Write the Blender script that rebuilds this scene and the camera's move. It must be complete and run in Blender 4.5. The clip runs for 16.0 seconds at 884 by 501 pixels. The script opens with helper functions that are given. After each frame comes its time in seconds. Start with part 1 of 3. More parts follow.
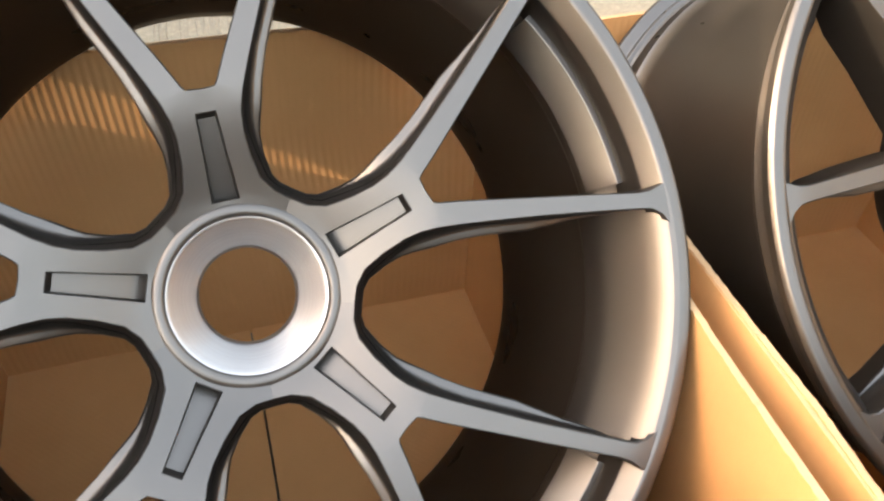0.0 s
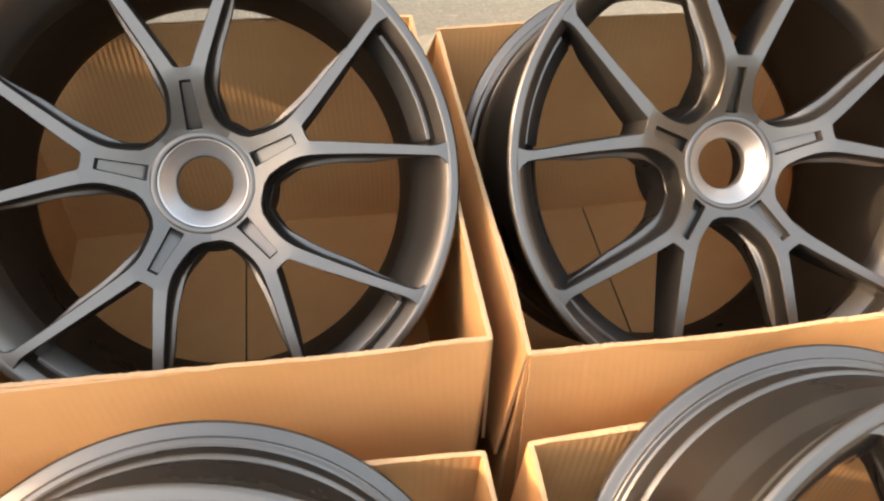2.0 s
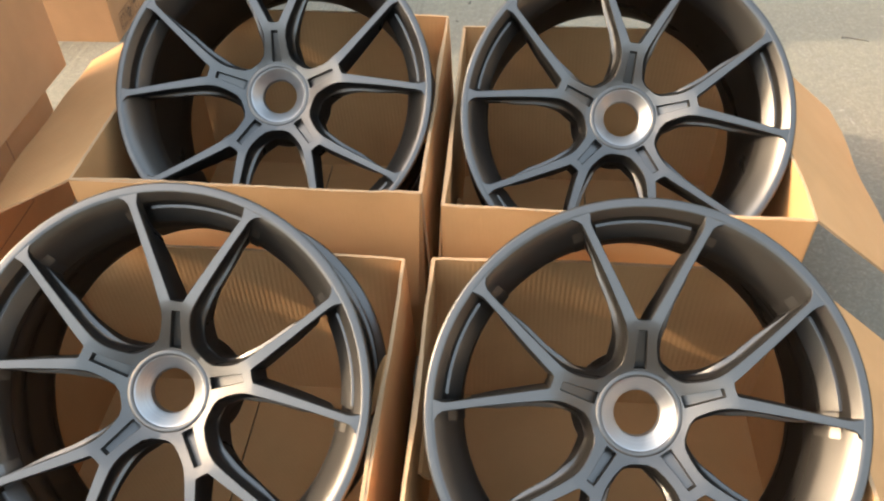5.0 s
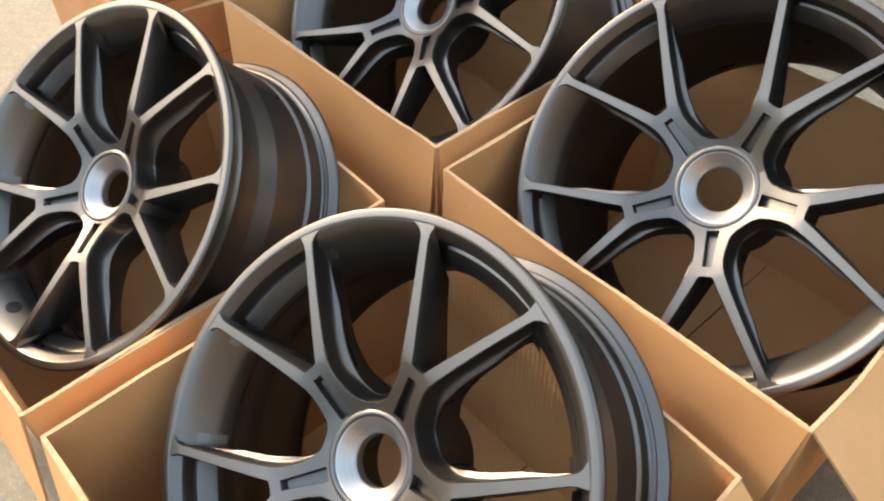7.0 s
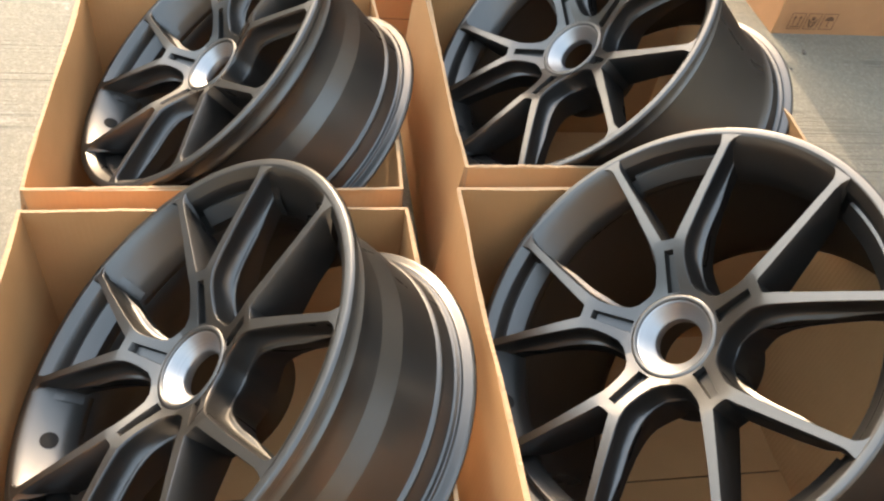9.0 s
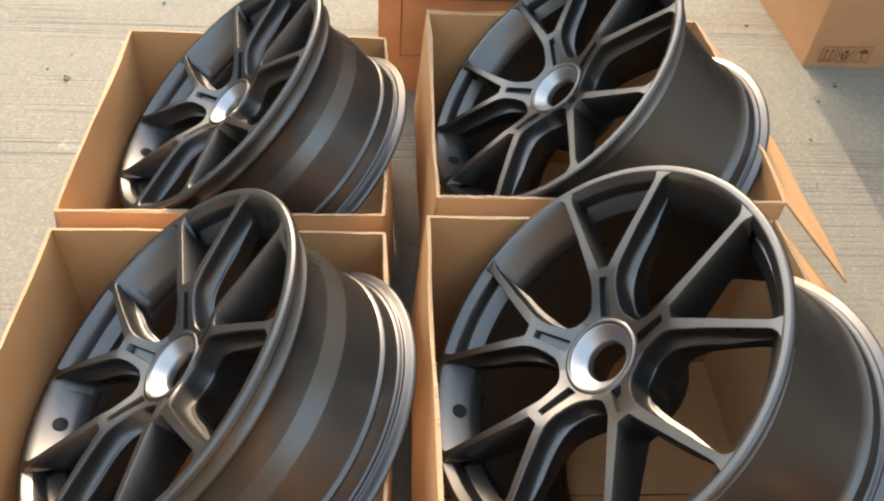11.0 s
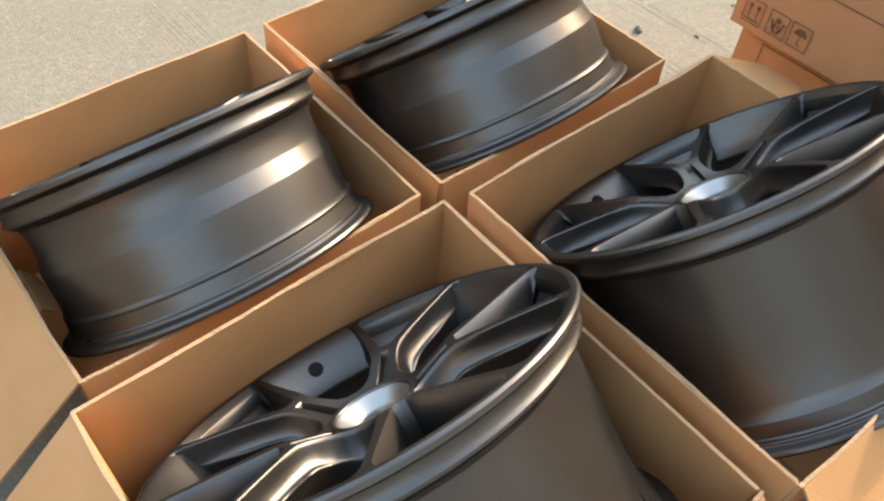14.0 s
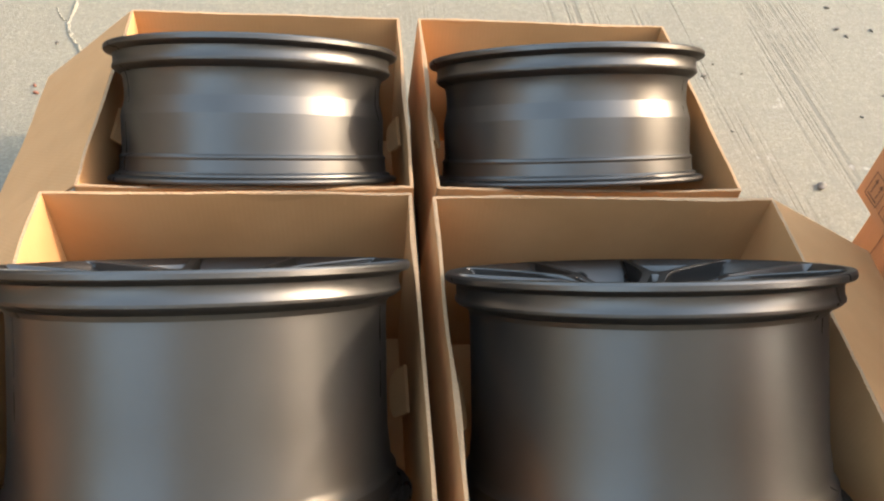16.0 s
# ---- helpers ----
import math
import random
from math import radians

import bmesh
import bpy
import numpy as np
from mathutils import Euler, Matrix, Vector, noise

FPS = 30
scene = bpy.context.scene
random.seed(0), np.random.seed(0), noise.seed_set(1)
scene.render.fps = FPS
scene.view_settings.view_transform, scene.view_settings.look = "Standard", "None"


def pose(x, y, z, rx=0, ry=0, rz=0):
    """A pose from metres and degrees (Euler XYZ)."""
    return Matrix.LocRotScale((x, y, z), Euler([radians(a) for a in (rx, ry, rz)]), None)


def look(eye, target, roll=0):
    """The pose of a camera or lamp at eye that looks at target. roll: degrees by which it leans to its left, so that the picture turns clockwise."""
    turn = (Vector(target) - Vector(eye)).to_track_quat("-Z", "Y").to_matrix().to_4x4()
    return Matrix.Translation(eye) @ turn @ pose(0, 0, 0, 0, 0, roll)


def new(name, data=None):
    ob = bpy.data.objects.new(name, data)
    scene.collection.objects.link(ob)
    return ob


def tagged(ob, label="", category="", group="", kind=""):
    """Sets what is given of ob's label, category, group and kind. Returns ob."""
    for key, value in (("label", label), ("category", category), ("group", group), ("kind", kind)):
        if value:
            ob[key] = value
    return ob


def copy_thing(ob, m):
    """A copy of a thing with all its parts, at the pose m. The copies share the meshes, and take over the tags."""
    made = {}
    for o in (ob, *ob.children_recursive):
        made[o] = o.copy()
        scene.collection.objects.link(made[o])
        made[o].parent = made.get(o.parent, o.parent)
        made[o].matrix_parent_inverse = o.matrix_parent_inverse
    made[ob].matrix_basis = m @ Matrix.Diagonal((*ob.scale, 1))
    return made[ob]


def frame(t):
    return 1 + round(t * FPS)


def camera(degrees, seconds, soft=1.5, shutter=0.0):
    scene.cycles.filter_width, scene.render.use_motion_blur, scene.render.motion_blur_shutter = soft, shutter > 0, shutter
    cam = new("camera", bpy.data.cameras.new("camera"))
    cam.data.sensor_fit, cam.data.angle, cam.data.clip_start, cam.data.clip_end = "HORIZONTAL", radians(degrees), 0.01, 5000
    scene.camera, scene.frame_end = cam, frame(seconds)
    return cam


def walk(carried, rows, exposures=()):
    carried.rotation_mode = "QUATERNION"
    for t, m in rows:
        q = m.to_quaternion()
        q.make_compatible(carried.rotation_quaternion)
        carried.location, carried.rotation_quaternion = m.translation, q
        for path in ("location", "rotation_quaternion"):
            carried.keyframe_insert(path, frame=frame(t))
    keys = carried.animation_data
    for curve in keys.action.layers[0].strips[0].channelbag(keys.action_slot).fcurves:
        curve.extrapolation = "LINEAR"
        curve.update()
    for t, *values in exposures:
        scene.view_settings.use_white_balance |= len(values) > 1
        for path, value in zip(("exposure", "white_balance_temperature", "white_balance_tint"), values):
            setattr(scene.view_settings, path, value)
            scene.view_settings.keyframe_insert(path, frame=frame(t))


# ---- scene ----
cam = camera(57.37, 16.0, soft=2.2, shutter=0.12)
# seconds, eye, a point ahead of it, lean
PATH = [
    (0, (-0.3002, -0.0978, 0.8228), (-0.0702, 0.5875, 0.1318), 2.88),
    (0.5, (-0.3702, -0.1418, 0.8898), (-0.1467, 0.4652, 0.1271), 4.08),
    (1, (-0.4046, -0.1851, 0.9799), (-0.1981, 0.4504, 0.2359), 3.48),
    (1.5, (-0.3050, -0.2832, 1.0098), (-0.1117, 0.3883, 0.2945), 3.62),
    (2, (-0.1733, -0.4373, 1.0830), (-0.0330, 0.2226, 0.3449), 3.78),
    (2.5, (-0.1517, -0.6300, 1.1927), (-0.0333, 0.0198, 0.4419), 5.09),
    (3, (-0.1175, -0.7928, 1.2493), (-0.0329, -0.0923, 0.5407), 3.84),
    (3.5, (-0.0808, -0.8951, 1.2695), (-0.0140, -0.1757, 0.5781), 2.43),
    (4, (-0.0555, -1.0021, 1.2755), (-0.0041, -0.2722, 0.5939), 0.99),
    (6.5, (0.5482, -0.7523, 1.1981), (0.1400, -0.1878, 0.4806), -1.53),
    (7, (0.6896, -0.5931, 1.1822), (0.1733, -0.1321, 0.4605), -0.61),
    (7.5, (0.7993, -0.4532, 1.1922), (0.2009, -0.0922, 0.4769), 2.99),
    (8, (0.8757, -0.3410, 1.1805), (0.2314, -0.0642, 0.4676), 8.04),
    (8.5, (0.8742, -0.2889, 1.1946), (0.2195, -0.0615, 0.4738), 10.49),
    (11, (0.9837, -0.0630, 1.3358), (0.2937, 0.0108, 0.6158), 5.06),
    (11.5, (0.9981, -0.0598, 1.3371), (0.3005, 0.0058, 0.6236), 4.99),
    (12, (0.9879, -0.0339, 1.3175), (0.2943, -0.0011, 0.5979), 4.21),
    (12.5, (0.8742, 0.0813, 1.3151), (0.1974, 0.0524, 0.5795), 3.16),
    (13, (0.7639, 0.2818, 1.3335), (0.1061, 0.1368, 0.5944), 2.35),
    (13.5, (0.6968, 0.5038, 1.3297), (0.1329, 0.1772, 0.5712), 3.15),
    (14, (0.5984, 0.6450, 1.3153), (0.1634, 0.1716, 0.5493), 4.10),
    (14.5, (0.4340, 0.7249, 1.3046), (0.1125, 0.1668, 0.5397), 6.84),
    (15, (0.2327, 0.8514, 1.3059), (0.0270, 0.2338, 0.5468), 8.60),
    (15.5, (0.1261, 0.9360, 1.3340), (-0.0151, 0.2919, 0.5823), 9.53),
    (16, (0.1275, 0.9929, 1.3443), (0.0094, 0.3229, 0.6114), 7.18),
]
walk(cam, [(t, look(eye, ahead, lean)) for t, eye, ahead, lean in PATH], [(t, stops, kelvin, tint) for t, stops, kelvin, tint in (
    (0, 4.32, 8050, 19), (1, 4.33, 8450, 22), (1.5, 4.24, 7950, 17), (2, 3.92, 8050, 19), (2.5, 3.74, 7500, 15), (3.5, 3.50, 6900, 12), (7, 3.45, 6900, 12), (8.5, 3.56, 6900, 12), (11, 3.32, 6650, 12), (13, 3.20, 6650, 13), (13.5, 3.12, 6200, 9), (14, 3.20, 6550, 12), (14.5, 3.27, 6550, 12), (15, 3.33, 6550, 12), (16, 3.28, 6450, 11))])


# ---- light ----
SUN = Vector((-0.895, -0.070, 0.410)).normalized()
world = bpy.data.worlds.new("sky")
scene.world = world
world.use_nodes = True
wn = world.node_tree.nodes
sky = wn.new("ShaderNodeTexSky")
sky.sky_type = "NISHITA"
sky.sun_disc = False
sky.sun_elevation = math.asin(SUN.z)
sky.sun_rotation = math.atan2(SUN.x, SUN.y)
sky.dust_density = 1.2
sky.ozone_density = 0.6
haze = wn.new("ShaderNodeMix")
haze.data_type, haze.blend_type = "RGBA", "MULTIPLY"
haze.inputs[0].default_value = 1.0
haze.inputs[7].default_value = (1.0, 0.86, 0.665, 1)
world.node_tree.links.new(sky.outputs[0], haze.inputs[6])
world.node_tree.links.new(haze.outputs[2], wn["Background"].inputs[0])
wn["Background"].inputs[1].default_value = 0.15
sun_data = bpy.data.lights.new("sun", "SUN")
sun_data.energy, sun_data.angle, sun_data.color = 0.53, radians(0.6), (1.0, 0.84, 0.64)
sun = new("sun", sun_data)
sun.matrix_world = look(SUN * 20, (0, 0, 0))


# ---- materials ----
class Nodes:
    """A short hand for building one node material."""

    def __init__(self, name):
        self.m = bpy.data.materials.new(name)
        self.m.use_nodes = True
        self.t = self.m.node_tree
        self.b = self.t.nodes["Principled BSDF"]
        self.co = self.t.nodes.new("ShaderNodeTexCoord")

    def add(self, kind, **values):
        n = self.t.nodes.new(kind)
        for k, val in values.items():
            n.inputs[k.replace("_", " ")].default_value = val
        return n

    def link(self, a, b):
        self.t.links.new(a, b)

    def scaled(self, scale, turn=0.0):
        mp = self.add("ShaderNodeMapping")
        mp.inputs["Scale"].default_value = scale
        mp.inputs["Rotation"].default_value = (0, 0, radians(turn))
        self.link(self.co.outputs["Object"], mp.inputs["Vector"])
        return mp.outputs[0]

    def noise(self, scale, detail=4.0, rough=0.6, vector=None, distort=0.0):
        n = self.add("ShaderNodeTexNoise", Scale=scale, Detail=detail, Roughness=rough, Distortion=distort)
        self.link(vector or self.co.outputs["Object"], n.inputs["Vector"])
        return n.outputs["Fac"]

    def span(self, fac, low, high, to_low=0.0, to_high=1.0):
        r = self.add("ShaderNodeMapRange")
        for i, x in zip((1, 2, 3, 4), (low, high, to_low, to_high)):
            r.inputs[i].default_value = x
        self.link(fac, r.inputs[0])
        return r.outputs[0]

    def mix(self, fac, a, b, mode="MIX"):
        n = self.t.nodes.new("ShaderNodeMix")
        n.data_type, n.blend_type = "RGBA", mode
        for sock, x in ((n.inputs[0], fac), (n.inputs[6], a), (n.inputs[7], b)):
            if isinstance(x, (tuple, float, int)):
                sock.default_value = (*x, 1) if isinstance(x, tuple) else x
            else:
                self.link(x, sock)
        return n.outputs[2]

    def math(self, op, a, b=0.0):
        n = self.t.nodes.new("ShaderNodeMath")
        n.operation = op
        for sock, x in zip(n.inputs, (a, b)):
            if isinstance(x, (float, int)):
                sock.default_value = x
            else:
                self.link(x, sock)
        return n.outputs[0]

    def bump(self, fac, strength, depth):
        n = self.add("ShaderNodeBump", Strength=strength, Distance=depth)
        self.link(fac, n.inputs["Height"])
        self.link(n.outputs[0], self.b.inputs["Normal"])

    def base(self, x):
        if isinstance(x, tuple):
            self.b.inputs["Base Color"].default_value = (*x, 1)
        else:
            self.link(x, self.b.inputs["Base Color"])

    def rough(self, x):
        if isinstance(x, float):
            self.b.inputs["Roughness"].default_value = x
        else:
            self.link(x, self.b.inputs["Roughness"])


def flute_height(n, period):
    """Faint ribs of the corrugated board, across x on one pair of walls and across y on the other."""
    sep = n.t.nodes.new("ShaderNodeSeparateXYZ")
    n.link(n.co.outputs["Object"], sep.inputs[0])
    along = n.math("ADD", sep.outputs[0], sep.outputs[1])
    return n.math("SINE", n.math("MULTIPLY", along, 2 * math.pi / period))


def kraft(name, colour, dark, rib):
    n = Nodes(name)
    fibre = n.noise(420, 3, 0.7, n.scaled((1, 1, 0.25)))
    mottle = n.noise(9, 4, 0.6)
    base = n.mix(n.span(mottle, 0.3, 0.75), colour, dark)
    base = n.mix(n.span(fibre, 0.35, 0.7, 0.0, 0.22), base, dark)
    scuff = n.span(n.noise(34, 5, 0.75, n.scaled((1, 1, 0.35))), 0.63, 0.78, 0.0, 0.35)
    base = n.mix(scuff, base, tuple(min(1.0, c * 1.25) for c in colour))
    n.base(base)
    n.rough(0.78)
    n.b.inputs["Specular IOR Level"].default_value = 0.25
    height = n.math("ADD", n.math("MULTIPLY", flute_height(n, 0.0086), rib), n.math("MULTIPLY", n.noise(26, 3, 0.5), 1.2))
    n.bump(height, 0.55, 0.0006)
    return n.m


CARD = kraft("kraft_board", (0.570, 0.313, 0.138), (0.505, 0.273, 0.115), 0.10)
CARD_RIBBED = kraft("kraft_board_washboarded", (0.570, 0.313, 0.138), (0.505, 0.273, 0.115), 0.38)
CARD_EDGE = kraft("kraft_board_cut_edge", (0.47, 0.305, 0.172), (0.37, 0.232, 0.126), 0.25)
CARD_PRINTED = kraft("kraft_board_outside", (0.47, 0.255, 0.125), (0.40, 0.215, 0.105), 0.1)


def gunmetal():
    n = Nodes("satin_gunmetal_paint")
    fine = n.noise(900, 2, 0.5)
    broad = n.noise(7, 4, 0.6)
    n.base(n.mix(n.span(broad, 0.3, 0.7), (0.120, 0.115, 0.109), (0.134, 0.128, 0.121)))
    n.b.inputs["Metallic"].default_value = 0.94
    n.rough(n.math("ADD", n.span(broad, 0.3, 0.7, 0.355, 0.385), n.span(fine, 0.3, 0.7, -0.012, 0.012)))
    n.b.inputs["Specular Tint"].default_value = (0.20, 0.20, 0.20, 1)
    n.b.inputs["Coat Weight"].default_value = 0.04
    n.b.inputs["Coat Roughness"].default_value = 0.2
    return n.m


def turned_metal():
    n = Nodes("turned_aluminium")
    sep = n.t.nodes.new("ShaderNodeSeparateXYZ")
    n.link(n.co.outputs["Object"], sep.inputs[0])
    r2 = n.math("ADD", n.math("MULTIPLY", sep.outputs[0], sep.outputs[0]), n.math("MULTIPLY", sep.outputs[1], sep.outputs[1]))
    comb = n.t.nodes.new("ShaderNodeCombineXYZ")
    n.link(n.math("SQRT", r2), comb.inputs[0])
    n.link(n.math("MULTIPLY", sep.outputs[2], 1.0), comb.inputs[1])
    rings = n.noise(2600, 2, 0.6, comb.outputs[0])
    n.base(n.mix(n.span(rings, 0.3, 0.7), (0.34, 0.34, 0.34), (0.45, 0.45, 0.45)))
    n.b.inputs["Metallic"].default_value = 1.0
    n.rough(n.span(rings, 0.3, 0.7, 0.38, 0.48))
    n.bump(rings, 0.25, 0.0002)
    return n.m


def concrete():
    n = Nodes("broomed_concrete")
    broad = n.noise(0.9, 5, 0.6)
    stains = n.noise(5.5, 6, 0.68, None, 0.6)
    grain = n.noise(230, 4, 0.7)
    # thin broom lines run along y and come and go in bundles
    lines = n.noise(1.0, 1, 0.5, n.scaled((58, 0.30, 1), 2))
    gap = n.math("ABSOLUTE", n.math("SUBTRACT", lines, 0.5))
    sharp = n.span(gap, 0.016, 0.060, 1.0, 0.0)
    bundle = n.span(n.noise(1.0, 2, 0.5, n.scaled((3.6, 0.45, 1), 2)), 0.485, 0.54)
    broken = n.span(n.noise(7.0, 4, 0.7), 0.36, 0.52)
    groove = n.math("MULTIPLY", sharp, n.math("MULTIPLY", bundle, broken))
    # only the western bay is broomed; the rest was floated smooth
    sep = n.t.nodes.new("ShaderNodeSeparateXYZ")
    n.link(n.co.outputs["Object"], sep.inputs[0])
    groove = n.math("MULTIPLY", groove, n.span(sep.outputs[0], -0.45, 0.1, 1.0, 0.06))
    fine = n.noise(1.0, 3, 0.7, n.scaled((210, 2.2, 1), 2))
    base = n.mix(n.span(broad, 0.3, 0.7), (0.232, 0.212, 0.154), (0.275, 0.252, 0.184))
    base = n.mix(n.span(stains, 0.45, 0.72, 0.0, 0.55), base, (0.20, 0.183, 0.15))
    base = n.mix(n.span(fine, 0.45, 0.75, 0.0, 0.25), base, (0.315, 0.295, 0.245))
    sand = n.noise(105, 4, 0.75)
    base = n.mix(n.span(sand, 0.44, 0.60, 0.0, 0.60), base, (0.150, 0.136, 0.100))
    base = n.mix(n.span(sand, 0.36, 0.44, 0.45, 0.0), base, (0.36, 0.335, 0.265))
    mottle = n.noise(42, 6, 0.7, None, 0.4)
    base = n.mix(n.span(mottle, 0.42, 0.62, 0.0, 0.62), base, (0.165, 0.149, 0.110))
    base = n.mix(n.span(grain, 0.40, 0.62, 0.0, 0.55), base, (0.165, 0.152, 0.122))
    base = n.mix(n.math("MULTIPLY", groove, 0.75), base, (0.135, 0.122, 0.096))
    speck = n.span(n.noise(31, 2, 0.5), 0.735, 0.76, 0.0, 0.7)
    base = n.mix(speck, base, (0.15, 0.13, 0.11))
    pits = n.span(n.noise(16, 5, 0.75, None, 0.8), 0.60, 0.68, 0.0, 0.4)
    base = n.mix(n.math("MULTIPLY", pits, n.span(broad, 0.4, 0.6)), base, (0.17, 0.155, 0.13))
    chalk = n.span(n.noise(11, 3, 0.6, None, 1.2), 0.68, 0.74, 0.0, 0.3)
    base = n.mix(chalk, base, (0.50, 0.48, 0.43))
    n.base(base)
    n.rough(0.88)
    height = n.math("ADD", n.math("MULTIPLY", groove, -0.8), n.math("ADD", n.math("ADD", n.math("MULTIPLY", grain, 0.45), n.math("MULTIPLY", sand, 0.8)), n.math("ADD", n.math("MULTIPLY", stains, 0.7), n.math("MULTIPLY", fine, 0.35))))
    n.bump(height, 0.8, 0.003)
    return n.m


def plain(name, colour, rough, metal=0.0):
    n = Nodes(name)
    n.base(n.mix(n.span(n.noise(60, 4, 0.6), 0.3, 0.7), colour, tuple(c * 0.8 for c in colour)))
    n.rough(rough)
    n.b.inputs["Metallic"].default_value = metal
    return n.m


GUNMETAL = gunmetal()
TURNED = turned_metal()
CONCRETE = concrete()
INK = plain("printing_ink", (0.15, 0.078, 0.04), 0.7)
# two tones for the unseen added walls, chosen by how the barrels reflect them
ADDED_WALL_DARK = plain("added_wall_dark", (0.115, 0.107, 0.097), 0.9)
ADDED_WALL_GREY = plain("added_wall_grey", (0.33, 0.315, 0.295), 0.9)
STONE = plain("pebble_stone", (0.17, 0.15, 0.125), 0.9)
CLAY = plain("brick_crumb", (0.26, 0.10, 0.06), 0.9)
MORTAR = plain("dried_mortar", (0.30, 0.274, 0.212), 0.9)
# near-black colour that paints the shade inside the valve hole
SHADOW_BORE = plain("hole_shade_black", (0.006, 0.006, 0.006), 0.95)


EDGED = {CARD: CARD_EDGE, CARD_RIBBED: CARD_EDGE}


# ---- mesh helpers ----
def mesh_of(name, bm, material, smooth=None):
    me = bpy.data.meshes.new(name)
    bmesh.ops.recalc_face_normals(bm, faces=bm.faces[:])
    bm.to_mesh(me)
    bm.free()
    me.materials.append(material)
    if material in EDGED:
        me.materials.append(EDGED[material])
    if smooth:
        me.shade_smooth()
        me.set_sharp_from_angle(angle=radians(smooth))
    return me


def part(name, bm, material, parent, label="", smooth=None):
    ob = new(name, mesh_of(name, bm, material, smooth))
    ob.parent = parent
    if label:
        tagged(ob, label)
    return ob


def lathe(profile, segments=144, start=0.0, sweep=360.0, closed=True):
    """A solid ring from a closed (r, z) profile, turned about z; angles in degrees, clockwise from +y."""
    bm = bmesh.new()
    full = sweep >= 359.9
    count = segments if full else segments + 1
    rings = []
    for i in range(count):
        a = radians(start + sweep * i / segments)
        rings.append([bm.verts.new((r * math.sin(a), r * math.cos(a), z)) for r, z in profile])
    n = len(profile)
    for i in range(segments):
        a, b = rings[i], rings[(i + 1) % count]
        for j in range(n if closed else n - 1):
            k = (j + 1) % n
            bm.faces.new((a[j], a[k], b[k], b[j]))
    if not full and closed:
        bm.faces.new(rings[0])
        bm.faces.new(rings[-1])
    return bm


def board(origin, u, w, length, height, thick, nu=14, nw=6, wobble=0.0015, seed=0.0, taper=0.0, bulge=0.0, follow=(0, 0, 0), fade=0.7, belly=0.0):
    """A slightly wavy sheet of cardboard: length along u, height along w, thickness along u x w."""
    u, w = Vector(u).normalized(), Vector(w).normalized()
    nrm = u.cross(w)
    bm = bmesh.new()
    grid = []
    for side in (0, 1):
        rows = []
        for j in range(nw + 1):
            row = []
            for i in range(nu + 1):
                b = height * j / nw
                cut = taper * b / height
                a = cut + (length - 2 * cut) * i / nu
                wave = noise.noise(Vector((a * 5 + seed, b * 5, seed * 3))) * wobble * 2
                ends = min(1.0, 6 * min(i, nu - i) / nu) * min(1.0, j / 2)
                p = Vector(origin) + u * a + w * (b + (noise.noise(Vector((a * 40, seed, 7))) * 0.0012 + noise.noise(Vector((a * 170, seed, 3))) * 0.0011 + noise.noise(Vector((a * 420, seed, 5))) * 0.0011 * max(0.0, noise.noise(Vector((a * 6, seed, 9))) + 0.3) if j == nw else 0)) + nrm * (thick * side + wave * ends + bulge * math.sin(math.pi * i / nu) * (j / nw) ** 0.7 + belly * math.sin(math.pi * i / nu) ** 0.6 * max(0.0, 1 - ((j / nw - 0.6) / 0.4) ** 2)) + Vector(follow) * (math.sin(math.pi * i / nu) * (1 - fade * j / nw))
                row.append(bm.verts.new(p))
            rows.append(row)
        grid.append(rows)
    for side in (0, 1):
        for j in range(nw):
            for i in range(nu):
                g = grid[side]
                bm.faces.new((g[j][i], g[j][i + 1], g[j + 1][i + 1], g[j + 1][i]))
    for j in range(nw):
        for i in (0, nu):
            bm.faces.new((grid[0][j][i], grid[0][j + 1][i], grid[1][j + 1][i], grid[1][j][i])).material_index = 1
    for i in range(nu):
        for j in (0, nw):
            bm.faces.new((grid[0][j][i], grid[0][j][i + 1], grid[1][j][i + 1], grid[1][j][i])).material_index = 1
    return bm


# ---- ground ----
def build_ground():
    bm = bmesh.new()
    bmesh.ops.create_grid(bm, x_segments=40, y_segments=40, size=60)
    ob = new("ground", mesh_of("ground", bm, CONCRETE))
    tagged(ob, "pale sunlit broomed concrete yard with fine lines", "ground", kind="structure")


build_ground()


def build_unseen_walls():
    """Unseen plain walls, added well outside the cartons to shape the metal's reflections."""
    for name, x, y, sx, sy, high in (("unseen_wall_north", -5.4, 7.2, 15, 0.4, 8.8), ("unseen_wall_north_low", 6.6, 7.2, 8.6, 0.36, 4.2), ("unseen_wall_south", 0, -11.2, 26, 0.4, 5.2), ("unseen_wall_east", 11.2, -2.1, 0.4, 18.0, 8.0), ("unseen_wall_west", -13.2, -2.1, 0.4, 18.0, 3.6)):
        bm = bmesh.new()
        bmesh.ops.create_cube(bm, size=1)
        for vert in bm.verts:
            vert.co = Vector((vert.co.x * sx, vert.co.y * sy, (vert.co.z + 0.5) * high))
        bmesh.ops.bevel(bm, geom=bm.edges[:], offset=0.03, segments=2, affect="EDGES")
        ob = new(name, mesh_of(name, bm, ADDED_WALL_GREY if "north" in name else ADDED_WALL_DARK))
        ob.location = (x, y, 0)
        tagged(ob, "unseen plain wall added to shape reflections in the wheels", "wall", kind="structure")


build_unseen_walls()


# ---- wheels ----
def top_height(r):
    """Height of the spokes' top over the wheel's datum: a shallow dish that rises to the lip."""
    if r > 0.125:
        return 0.0122 * min(1.0, (r - 0.125) / 0.14) ** 0.85
    return -0.028 * min(1.0, (0.125 - r) / 0.068) ** 1.15


